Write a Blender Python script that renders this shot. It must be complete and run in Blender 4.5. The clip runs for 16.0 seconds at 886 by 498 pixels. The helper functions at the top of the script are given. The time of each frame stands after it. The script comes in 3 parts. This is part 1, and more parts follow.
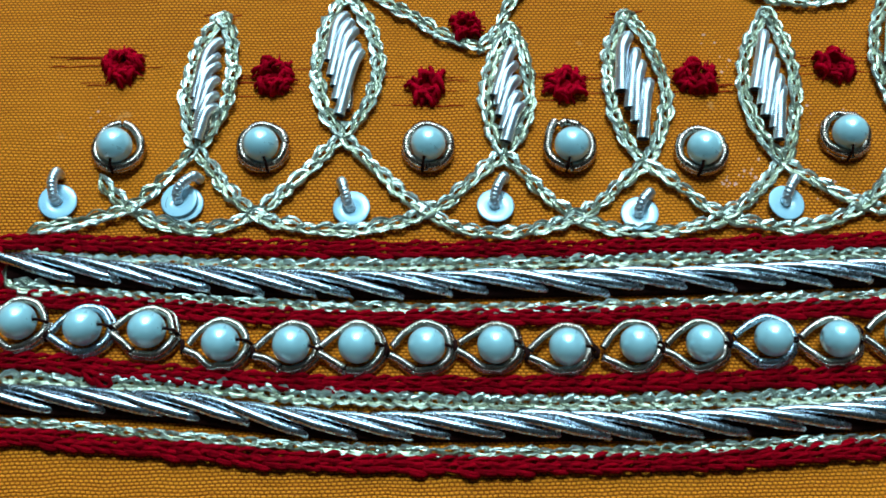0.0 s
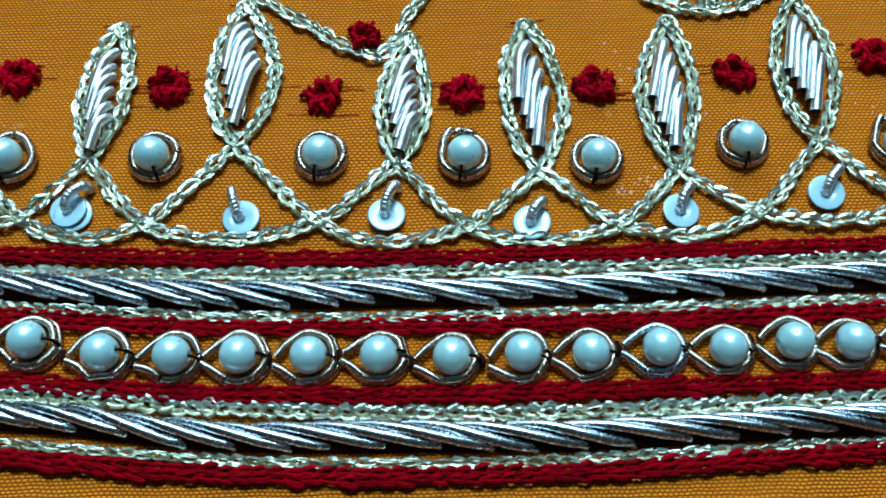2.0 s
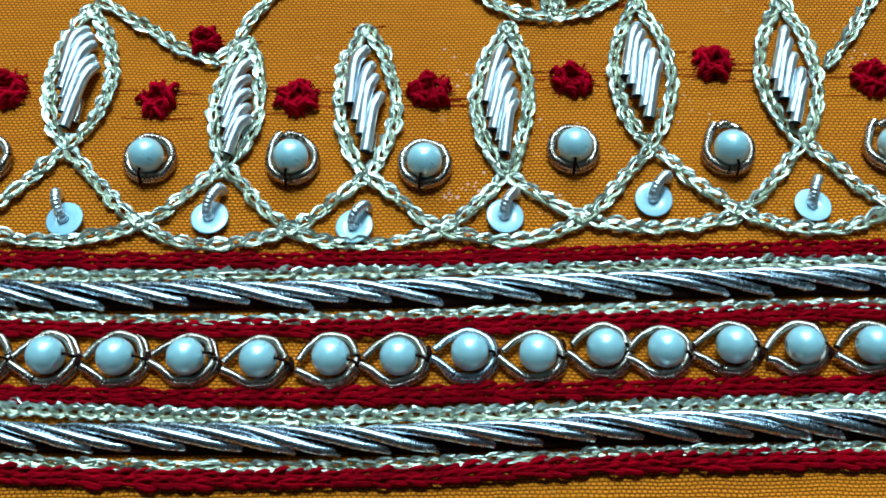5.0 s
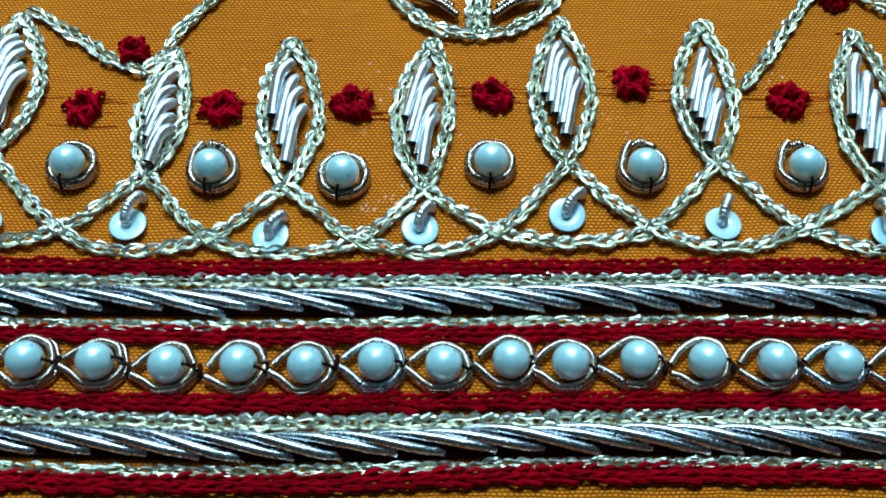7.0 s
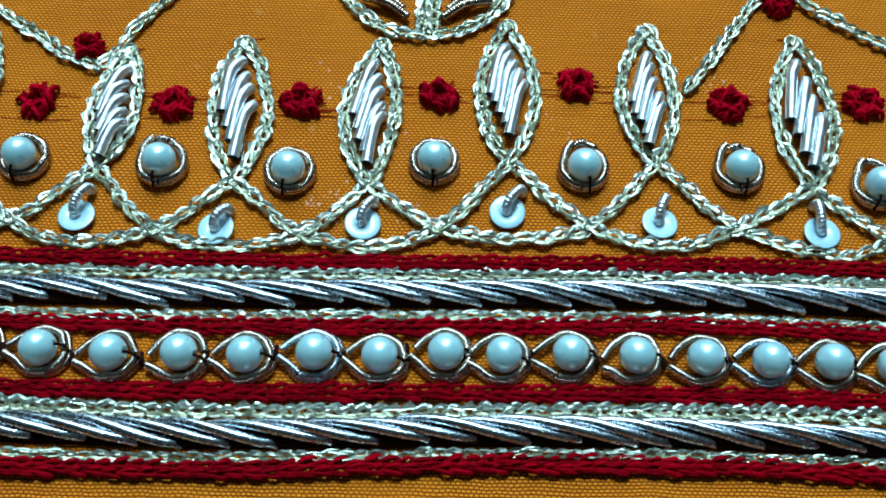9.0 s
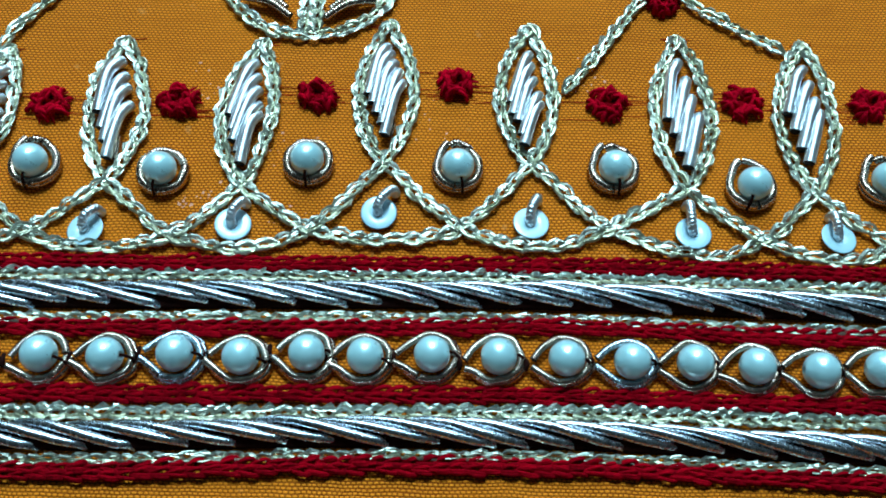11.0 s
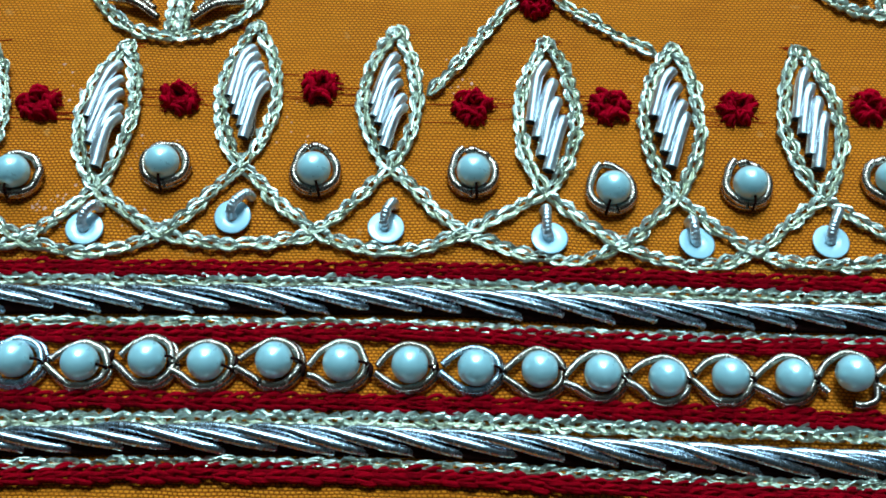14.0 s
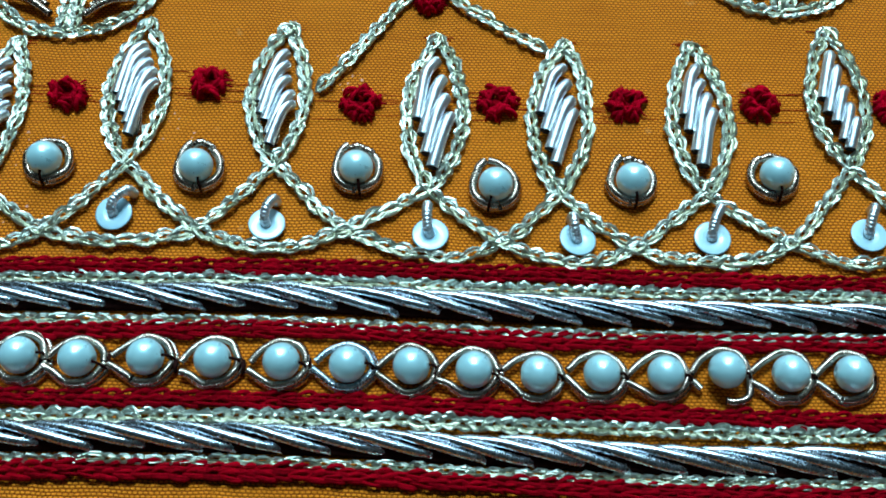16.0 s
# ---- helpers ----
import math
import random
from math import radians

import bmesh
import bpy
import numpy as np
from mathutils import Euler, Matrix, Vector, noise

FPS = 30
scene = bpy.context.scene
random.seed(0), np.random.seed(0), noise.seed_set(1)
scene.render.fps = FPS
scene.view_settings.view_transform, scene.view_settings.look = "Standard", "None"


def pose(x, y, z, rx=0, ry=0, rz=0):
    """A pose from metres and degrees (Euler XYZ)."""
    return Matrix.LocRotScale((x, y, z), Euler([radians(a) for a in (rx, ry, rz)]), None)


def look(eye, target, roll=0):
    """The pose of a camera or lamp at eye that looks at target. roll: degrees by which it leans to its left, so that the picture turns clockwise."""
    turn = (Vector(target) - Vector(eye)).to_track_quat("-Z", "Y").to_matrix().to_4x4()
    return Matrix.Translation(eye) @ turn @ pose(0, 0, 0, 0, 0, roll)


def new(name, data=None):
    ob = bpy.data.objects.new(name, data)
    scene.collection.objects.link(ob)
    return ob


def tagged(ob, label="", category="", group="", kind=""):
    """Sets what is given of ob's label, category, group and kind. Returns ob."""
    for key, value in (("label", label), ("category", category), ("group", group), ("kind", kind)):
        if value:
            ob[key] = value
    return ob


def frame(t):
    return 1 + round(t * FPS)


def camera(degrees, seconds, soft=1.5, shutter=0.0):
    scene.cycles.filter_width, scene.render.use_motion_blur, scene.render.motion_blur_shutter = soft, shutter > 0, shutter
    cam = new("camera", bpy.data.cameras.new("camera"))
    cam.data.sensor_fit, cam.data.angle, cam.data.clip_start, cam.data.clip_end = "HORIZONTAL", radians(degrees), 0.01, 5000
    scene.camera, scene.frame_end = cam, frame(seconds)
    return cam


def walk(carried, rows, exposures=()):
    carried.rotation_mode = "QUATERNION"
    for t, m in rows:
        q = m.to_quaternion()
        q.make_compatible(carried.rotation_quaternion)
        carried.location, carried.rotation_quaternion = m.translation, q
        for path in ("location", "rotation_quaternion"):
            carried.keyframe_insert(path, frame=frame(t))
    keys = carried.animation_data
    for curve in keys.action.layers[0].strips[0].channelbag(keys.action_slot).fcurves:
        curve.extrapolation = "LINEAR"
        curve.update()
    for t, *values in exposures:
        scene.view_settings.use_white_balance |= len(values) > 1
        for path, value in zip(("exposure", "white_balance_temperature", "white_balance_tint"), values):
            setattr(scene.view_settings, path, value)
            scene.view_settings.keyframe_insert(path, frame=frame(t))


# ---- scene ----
cam = camera(48.0, 16.0, soft=1.8)
# seconds, eye in metres, turn in degrees
PATH = [
    (0, 0.007196, -0.034014, 0.080717, 20.982, -0.727, -1.175),
    (0.5, 0.009060, -0.034811, 0.080378, 21.071, -0.704, -1.321),
    (1, 0.010878, -0.034790, 0.079924, 21.788, -0.429, -1.342),
    (1.5, 0.013680, -0.035606, 0.079819, 22.004, -0.410, -1.308),
    (2, 0.017347, -0.035176, 0.079482, 22.419, -0.274, -1.200),
    (2.5, 0.020674, -0.035918, 0.079349, 22.608, -0.207, -1.065),
    (3, 0.023745, -0.036076, 0.079164, 22.640, -0.178, -1.007),
    (3.5, 0.024246, -0.036359, 0.079041, 22.831, -0.118, -0.941),
    (4, 0.024388, -0.036493, 0.078954, 23.028, -0.147, -0.907),
    (4.5, 0.026975, -0.036703, 0.079024, 23.254, 0.087, -0.667),
    (5, 0.034269, -0.036327, 0.078747, 23.413, 0.427, -0.323),
    (5.2, 0.038292, -0.036312, 0.078609, 23.609, 0.548, -0.270),
    (7.3, 0.042361, -0.038086, 0.079496, 25.078, -0.475, 0.580),
    (7.5, 0.043583, -0.039348, 0.078854, 25.573, -0.346, 0.668),
    (8, 0.045503, -0.040659, 0.080018, 26.085, -0.401, 1.205),
    (8.2, 0.045652, -0.040092, 0.080335, 25.638, -0.510, 1.311),
    (10.3, 0.052326, -0.038842, 0.080861, 24.822, -1.064, 1.011),
    (10.5, 0.054318, -0.038682, 0.080936, 24.750, -0.966, 1.077),
    (11, 0.057651, -0.038595, 0.080969, 24.837, -0.921, 1.094),
    (11.5, 0.059633, -0.038201, 0.081458, 24.709, -0.903, 1.113),
    (12, 0.059481, -0.038167, 0.081053, 24.752, -1.003, 1.135),
    (12.5, 0.060331, -0.037988, 0.080986, 24.635, -0.841, 1.233),
    (13, 0.067086, -0.037461, 0.081078, 24.580, -0.671, 1.311),
    (13.5, 0.070365, -0.037388, 0.081004, 24.576, -0.640, 1.347),
    (14, 0.071191, -0.037112, 0.080750, 24.501, -0.685, 1.316),
    (14.5, 0.071294, -0.036927, 0.080396, 24.495, -0.631, 1.318),
    (15, 0.076979, -0.036397, 0.080554, 24.370, -0.443, 1.491),
    (15.5, 0.081849, -0.036460, 0.081451, 24.259, -0.475, 1.432),
    (16, 0.082044, -0.036985, 0.080694, 24.424, -0.570, 1.379),
]
walk(cam, [(t, pose(*p)) for t, *p in PATH], [(0, -0.08), (4.2, -0.06), (5.1, 0.07), (7.4, -0.03), (16, -0.03)])

# ---- light ----
world = bpy.data.worlds.new("sky")
scene.world = world
world.use_nodes = True
wn = world.node_tree.nodes
sky = wn.new("ShaderNodeTexSky")
sky.sky_type, sky.sun_disc = "NISHITA", False
sky.sun_elevation, sky.sun_rotation = radians(40), radians(0)
wn["Background"].inputs["Strength"].default_value = 0.10
world.node_tree.links.new(sky.outputs[0], wn["Background"].inputs["Color"])


def area(name, eye, target, sx, sy, watts, colour):
    data = bpy.data.lights.new(name, "AREA")
    data.shape, data.size, data.size_y, data.energy, data.color = "RECTANGLE", sx, sy, watts, colour
    lamp = new(name, data)
    lamp.matrix_world = look(eye, target)
    return lamp


# daylight standing in the window's opening, and the ceiling lamp
area("window_light", (0.05, 1.24, 1.12), (0.05, 0.0, 0.62), 1.5, 1.1, 22, (0.495, 0.840, 1.0))
area("ceiling_light", (0.0, 0.80, 1.56), (0.03, 0.0, 0.0), 0.56, 0.46, 50, (0.495, 0.840, 1.0))

# ---- materials ----


def material(name, colour, rough, metal=0.0):
    m = bpy.data.materials.new(name)
    m.use_nodes = True
    b = m.node_tree.nodes["Principled BSDF"]
    b.inputs["Base Color"].default_value = (*colour, 1)
    b.inputs["Roughness"].default_value, b.inputs["Metallic"].default_value = rough, metal
    return m, m.node_tree, b


def node(tree, kind, **values):
    n = tree.nodes.new("ShaderNode" + kind)
    for key, value in values.items():
        if key == "op":
            n.operation = value
        else:
            n.inputs[key.replace("_", " ")].default_value = value
    return n


def sums(tree, op, a, b=None, c=None):
    n = node(tree, "Math", op=op)
    for k, v in enumerate((a, b, c)):
        if isinstance(v, (int, float)):
            n.inputs[k].default_value = v
        elif v is not None:
            tree.links.new(v, n.inputs[k])
    return n.outputs[0]


def blend(tree, fac, a, b):
    n = tree.nodes.new("ShaderNodeMix")
    n.data_type = "RGBA"
    for k, v in ((0, fac), (6, a), (7, b)):
        if isinstance(v, (int, float)):
            n.inputs[k].default_value = v
        elif isinstance(v, tuple):
            n.inputs[k].default_value = (*v, 1)
        else:
            tree.links.new(v, n.inputs[k])
    return n.outputs[2]


def grain(tree, scale, detail=3.0, coords=None):
    n = node(tree, "TexNoise", Scale=scale, Detail=detail)
    tree.links.new(coords or tree.nodes.new("ShaderNodeTexCoord").outputs["Object"], n.inputs["Vector"])
    return n.outputs[0]


def ramp(tree, value, lo, hi, to_lo=0.0, to_hi=1.0):
    n = tree.nodes.new("ShaderNodeMapRange")
    tree.links.new(value, n.inputs[0])
    for k, v in zip((1, 2, 3, 4), (lo, hi, to_lo, to_hi)):
        n.inputs[k].default_value = v
    return n.outputs[0]


def bump(tree, shader, height, strength, distance):
    n = node(tree, "Bump", Strength=strength, Distance=distance)
    tree.links.new(height, n.inputs["Height"])
    tree.links.new(n.outputs[0], shader.inputs["Normal"])


def metal_coil(name, light, dark, rough):
    m, t, b = material(name, light, rough, 1.0)
    rnd = t.nodes.new("ShaderNodeObjectInfo").outputs["Random"]
    tone = sums(t, "MULTIPLY_ADD", rnd, 0.45, sums(t, "MULTIPLY", ramp(t, grain(t, 900), 0.35, 0.75), 0.5))
    t.links.new(blend(t, tone, light, dark), b.inputs["Base Color"])
    t.links.new(ramp(t, grain(t, 2500), 0.3, 0.7, rough - 0.06, rough + 0.1), b.inputs["Roughness"])
    return m


SILVER = metal_coil("silver_wire", (0.63, 0.71, 0.79), (0.42, 0.45, 0.50), 0.22)
BRONZE = metal_coil("aged_wire", (0.72, 0.57, 0.47), (0.27, 0.18, 0.14), 0.20)
BRIGHT = metal_coil("bright_wire", (0.88, 0.93, 0.98), (0.66, 0.70, 0.76), 0.36)


def zari_thread():
    m, t, b = material("zari", (0.75, 0.74, 0.6), 0.37, 0.95)
    rnd = t.nodes.new("ShaderNodeNewGeometry").outputs["Random Per Island"]
    tone = sums(t, "MULTIPLY_ADD", rnd, 0.7, sums(t, "MULTIPLY", ramp(t, grain(t, 1500), 0.3, 0.7), 0.4))
    c = blend(t, tone, (0.72, 0.76, 0.68), (0.38, 0.37, 0.23))
    c = blend(t, ramp(t, grain(t, 350), 0.58, 0.72, 0.0, 0.6), c, (0.58, 0.52, 0.18))
    t.links.new(c, b.inputs["Base Color"])
    w = node(t, "TexWave", Scale=2600.0, Distortion=2.0)
    t.links.new(t.nodes.new("ShaderNodeTexCoord").outputs["Object"], w.inputs["Vector"])
    bump(t, b, sums(t, "ADD", w.outputs["Fac"], grain(t, 2200, 2)), 0.16, 0.0001)
    return m


ZARI = zari_thread()


def cotton(name, light, dark):
    m, t, b = material(name, light, 0.62)
    b.inputs["Specular IOR Level"].default_value = 0.01
    rnd = t.nodes.new("ShaderNodeObjectInfo").outputs["Random"]
    tone = sums(t, "MULTIPLY_ADD", rnd, 0.4, sums(t, "MULTIPLY", ramp(t, grain(t, 1200, 5), 0.3, 0.7), 0.6))
    t.links.new(blend(t, tone, light, dark), b.inputs["Base Color"])
    w = node(t, "TexWave", Scale=3200.0, Distortion=4.0, Detail=2.0)
    w.bands_direction = "DIAGONAL"
    t.links.new(t.nodes.new("ShaderNodeTexCoord").outputs["Object"], w.inputs["Vector"])
    bump(t, b, w.outputs["Fac"], 0.5, 0.00008)
    return m


CRIMSON = cotton("crimson_thread", (0.66, 0.001, 0.018), (0.20, 0.0006, 0.006))
RED = cotton("red_thread", (0.44, 0.001, 0.009), (0.10, 0.0005, 0.003))
PULLED = cotton("pulled_thread", (0.50, 0.035, 0.008), (0.30, 0.02, 0.006))
# dark tying thread; on the rope padding this colour stands for shade
TIE_AND_SHADE = cotton("tie_thread_and_shade", (0.035, 0.010, 0.008), (0.012, 0.004, 0.004))
# near-black for coil end discs: the shade inside an open end, as colour
HOLLOW_SHADE, _, _ = material("hollow_shade", (0.012, 0.008, 0.007), 0.8)


def pearl():
    m, t, b = material("pearl", (0.74, 0.75, 0.70), 0.22)
    c = blend(t, ramp(t, grain(t, 500), 0.35, 0.7), (0.50, 0.82, 0.87), (0.45, 0.76, 0.82))
    t.links.new(c, b.inputs["Base Color"])
    b.inputs["Coat Weight"].default_value, b.inputs["Coat Roughness"].default_value = 1.0, 0.13
    b.inputs["Metallic"].default_value = 0.25
    b.inputs["Coat IOR"].default_value = 1.8
    t.links.new(ramp(t, grain(t, 1800), 0.3, 0.7, 0.27, 0.34), b.inputs["Roughness"])
    return m


PEARL = pearl()


def sequin_film():
    m, t, b = material("sequin_film", (0.62, 0.74, 0.76), 0.30)
    rnd = t.nodes.new("ShaderNodeObjectInfo").outputs["Random"]
    t.links.new(blend(t, rnd, (0.52, 0.76, 0.84), (0.36, 0.62, 0.76)), b.inputs["Base Color"])
    b.inputs["Coat Weight"].default_value, b.inputs["Coat Roughness"].default_value = 0.6, 0.15
    t.links.new(ramp(t, grain(t, 700), 0.3, 0.7, 0.22, 0.42), b.inputs["Roughness"])
    return m


SEQUIN = sequin_film()


def silk():
    m, t, b = material("silk", (0.5, 0.17, 0.015), 0.6)
    b.inputs["Specular IOR Level"].default_value = 0.06
    place = t.nodes.new("ShaderNodeTexCoord").outputs["Object"]
    warp = node(t, "TexNoise", Scale=220.0, Detail=2.0)
    t.links.new(place, warp.inputs["Vector"])
    shift = t.nodes.new("ShaderNodeVectorMath")
    shift.operation = "MULTIPLY_ADD"
    t.links.new(warp.outputs["Color"], shift.inputs[0])
    shift.inputs[1].default_value = (0.0009, 0.0006, 0)
    t.links.new(place, shift.inputs[2])
    split = t.nodes.new("ShaderNodeSeparateXYZ")
    t.links.new(shift.outputs[0], split.inputs[0])
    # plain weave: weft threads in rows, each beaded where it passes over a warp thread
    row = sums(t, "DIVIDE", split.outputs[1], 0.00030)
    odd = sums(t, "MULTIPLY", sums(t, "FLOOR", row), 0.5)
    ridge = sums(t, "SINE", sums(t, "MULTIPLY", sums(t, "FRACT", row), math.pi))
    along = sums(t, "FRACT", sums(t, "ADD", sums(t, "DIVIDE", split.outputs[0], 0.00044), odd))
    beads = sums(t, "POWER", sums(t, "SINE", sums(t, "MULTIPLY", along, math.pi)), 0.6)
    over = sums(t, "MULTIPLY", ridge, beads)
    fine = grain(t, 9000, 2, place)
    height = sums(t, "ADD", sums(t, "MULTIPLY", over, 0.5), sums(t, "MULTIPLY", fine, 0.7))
    slub = node(t, "TexNoise", Scale=1.0, Detail=3.0)
    squash = t.nodes.new("ShaderNodeMapping")
    squash.inputs["Scale"].default_value = (110, 2400, 1)
    t.links.new(place, squash.inputs[0])
    t.links.new(squash.outputs[0], slub.inputs["Vector"])
    # weave relief shaded in the colour: dark gaps between threads, bright crests
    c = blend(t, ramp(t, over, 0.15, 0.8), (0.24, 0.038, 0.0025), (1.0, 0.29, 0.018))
    c = blend(t, ramp(t, slub.outputs[0], 0.42, 0.72, 0.0, 0.42), c, (0.46, 0.088, 0.003))
    c = blend(t, ramp(t, grain(t, 60, 4, place), 0.45, 0.8, 0.0, 0.35), c, (0.86, 0.24, 0.012))
    c = blend(t, ramp(t, grain(t, 420, 2, place), 0.70, 0.76, 0.0, 0.35), c, (0.84, 0.34, 0.10))
    t.links.new(c, b.inputs["Base Color"])
    bump(t, b, height, 0.9, 0.00018)
    return m


SILK = silk()


def plaster(name, a, c):
    m, t, b = material(name, a, 0.85)
    t.links.new(blend(t, ramp(t, grain(t, 3, 5), 0.3, 0.7), a, c), b.inputs["Base Color"])
    bump(t, b, grain(t, 60, 4), 0.2, 0.002)
    return m


# unseen walls, near black so the coils' lower sides reflect dark
WALL = plaster("wall_paint", (0.035, 0.026, 0.02), (0.022, 0.016, 0.012))
CEIL = plaster("ceiling_paint", (0.26, 0.25, 0.24), (0.20, 0.19, 0.18))
BOARD = plaster("board", (0.22, 0.16, 0.11), (0.16, 0.11, 0.08))

CHALK = plaster("chalk", (0.78, 0.36, 0.27), (0.74, 0.27, 0.12))

# ---- helpers: lengths in centimetres, meshes in metres ----
CM = 0.01


def mesh(name, bm, *materials, smooth=True):
    bmesh.ops.scale(bm, vec=(CM, CM, CM), verts=bm.verts)
    data = bpy.data.meshes.new(name)
    bm.to_mesh(data)
    bm.free()
    for m in materials:
        data.materials.append(m)
    if smooth:
        data.polygons.foreach_set("use_smooth", [True] * len(data.polygons))
    return data


def put(name, data, parent=None, x=0.0, y=0.0, z=0.0, turn=0.0, size=(1, 1, 1), rx=0.0, ry=0.0):
    ob = new(name, data)
    ob.matrix_basis = pose(x * CM, y * CM, z * CM, rx, ry, turn) @ Matrix.Diagonal((*size, 1))
    if parent:
        ob.parent = parent
    return ob


def part(name, bm, mat, parent, label=""):
    ob = put(name, mesh(name, bm, mat), parent)
    return tagged(ob, label)


def thing(name, label, category, group="", x=0.0, y=0.0, z=0.0, turn=0.0, kind=""):
    ob = new(name)
    ob.empty_display_size = 0.001
    ob.matrix_basis = pose(x * CM, y * CM, z * CM, 0, 0, turn)
    return tagged(ob, label, category, group, kind)


def smoothed(points, step):
    """Points at even steps along the smooth curve through the given ones."""
    p = [Vector(q).to_3d() if len(q) == 2 else Vector(q) for q in points]
    p = [2 * p[0] - p[1]] + p + [2 * p[-1] - p[-2]]
    fine = []
    for a, b, c, d in zip(p, p[1:], p[2:], p[3:]):
        for k in range(24):
            s = k / 24
            fine.append(0.5 * (2 * b + (c - a) * s + (2 * a - 5 * b + 4 * c - d) * s * s + (3 * b - a - 3 * c + d) * s**3))
    fine.append(p[-2])
    way = np.array(fine)
    dist = np.r_[0, np.cumsum(np.linalg.norm(np.diff(way, axis=0), axis=1))]
    n = max(2, round(dist[-1] / step) + 1)
    at = np.linspace(0, dist[-1], n)
    return [Vector([np.interp(s, dist, way[:, k]) for k in range(3)]) for s in at]


def tube(bm, points, radius, sides=8, flat=1.0, caps=0, up=(0, 0, 1)):
    """A tube along points; radius may be a list; caps: material of the end discs, set in a little (or None)."""
    rings, up = [], Vector(up)
    n = len(points)
    for k, p in enumerate(points):
        way = (points[min(k + 1, n - 1)] - points[max(k - 1, 0)]).normalized()
        side = way.cross(up)
        side = side.normalized() if side.length > 1e-4 else Vector((1, 0, 0))
        top = side.cross(way)
        r = radius[k] if isinstance(radius, list) else radius
        rings.append([bm.verts.new(p + side * (r * math.cos(a)) + top * (r * flat * math.sin(a))) for a in (2 * math.pi * j / sides for j in range(sides))])
    for a, b in zip(rings, rings[1:]):
        for j in range(sides):
            bm.faces.new((a[j], a[(j + 1) % sides], b[(j + 1) % sides], b[j]))
    if caps is not None:
        for ring in (rings[0][::-1], rings[-1]):
            bm.faces.new(ring).material_index = caps


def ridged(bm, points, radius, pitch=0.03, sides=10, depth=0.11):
    """A wire coil: a tube whose turns stand out one by one; flat near-black end discs paint the shade of its open ends.
    """
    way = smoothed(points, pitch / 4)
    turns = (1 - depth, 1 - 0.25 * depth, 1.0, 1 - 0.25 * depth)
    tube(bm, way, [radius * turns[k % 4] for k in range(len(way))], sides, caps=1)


# ---- the room that closes the place: unseen, added for what the coils reflect ----
def box(bm, lo, hi):
    c = [(lo[k] + hi[k]) / 2 for k in range(3)]
    bmesh.ops.create_cube(bm, size=1, matrix=Matrix.Translation(c) @ Matrix.Diagonal((*[hi[k] - lo[k] for k in range(3)], 1)))


def slab(name, mat, *boxes):
    bm = bmesh.new()
    for lo, hi in boxes:
        box(bm, [100 * v for v in lo], [100 * v for v in hi])
    return tagged(put(name, mesh(name, bm, mat, smooth=False)), kind="structure")


slab("floor", BOARD, ((-1.4, -1.2, -0.04), (1.5, 1.2, -0.0012)))
slab("wall_south", WALL, ((-1.4, -1.3, -0.04), (1.5, -1.2, 1.6)))
slab("wall_west", WALL, ((-1.5, -1.3, -0.04), (-1.4, 1.3, 1.6)))
slab("wall_east", WALL, ((1.5, -1.3, -0.04), (1.6, 1.3, 1.6)))
slab("wall_north", WALL, ((-1.4, 1.2, -0.04), (1.5, 1.3, 0.55)), ((-1.4, 1.2, 0.55), (-0.72, 1.3, 1.6)), ((0.82, 1.2, 0.55), (1.5, 1.3, 1.6)))
slab("ceiling", CEIL, ((-1.5, -1.3, 1.6), (1.6, 1.3, 1.66)))

# ---- the cloth ----
def cloth_height(x, y):
    """Gentle puckers of the cloth, in centimetres."""
    return 0.012 * noise.noise(Vector((x * 0.5, y * 0.9, 3.0))) + 0.006 * noise.noise(Vector((x * 2.1, y * 1.3, 8.0))) - 0.012


def build_cloth():
    bm = bmesh.new()
    nx, ny = 230, 130
    grid = [[bm.verts.new((-9 + 28 * i / nx, -6.5 + 14 * j / ny, 0)) for i in range(nx + 1)] for j in range(ny + 1)]
    for row in grid:
        for v in row:
            v.co.z = cloth_height(v.co.x, v.co.y)
    for j in range(ny):
        for i in range(nx):
            bm.faces.new((grid[j][i], grid[j][i + 1], grid[j + 1][i + 1], grid[j + 1][i]))
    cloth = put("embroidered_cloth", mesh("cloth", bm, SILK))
    thick = cloth.modifiers.new("thickness", "SOLIDIFY")
    thick.thickness, thick.offset = 0.0004, -1
    return tagged(cloth, "ochre-orange woven silk cloth lying flat, base of the embroidery", "fabric")


build_cloth()

# ---- chain stitches ----
def link_mesh(name, mat, strand, width, seed, strands=2, sides=5, lift=0.03, flat=0.75):
    """One chain stitch of unit length along x: teardrop loops of twisted thread."""
    rng = random.Random(seed)
    bm = bmesh.new()
    for s in range(strands):
        w = width * (1 - 0.5 * s / strands) * rng.uniform(0.8, 1.2)
        end, sway = 1.25 + rng.uniform(-0.1, 0.08) - 0.12 * s, rng.uniform(-0.3, 0.3) * width
        pts = []
        for k in range(15):
            a = -math.pi + 2 * math.pi * k / 14
            c = (1 + math.cos(a)) / 2
            x = -0.1 + (end + 0.1) * c**0.8
            y = w * math.sin(a) * (0.35 + 0.65 * c) + sway * math.sin(3 * c) * 0.5 + rng.uniform(-0.003, 0.003)
            z = lift * (0.45 + 0.75 * math.sin(math.pi * min(1, c * 1.02))) + 0.007 * s + rng.uniform(-0.003, 0.003)
            pts.append(Vector((x * LINK, y, z)))
        tube(bm, pts, strand * rng.uniform(0.85, 1.15), sides, flat=flat)
    return mesh(name, bm, mat)


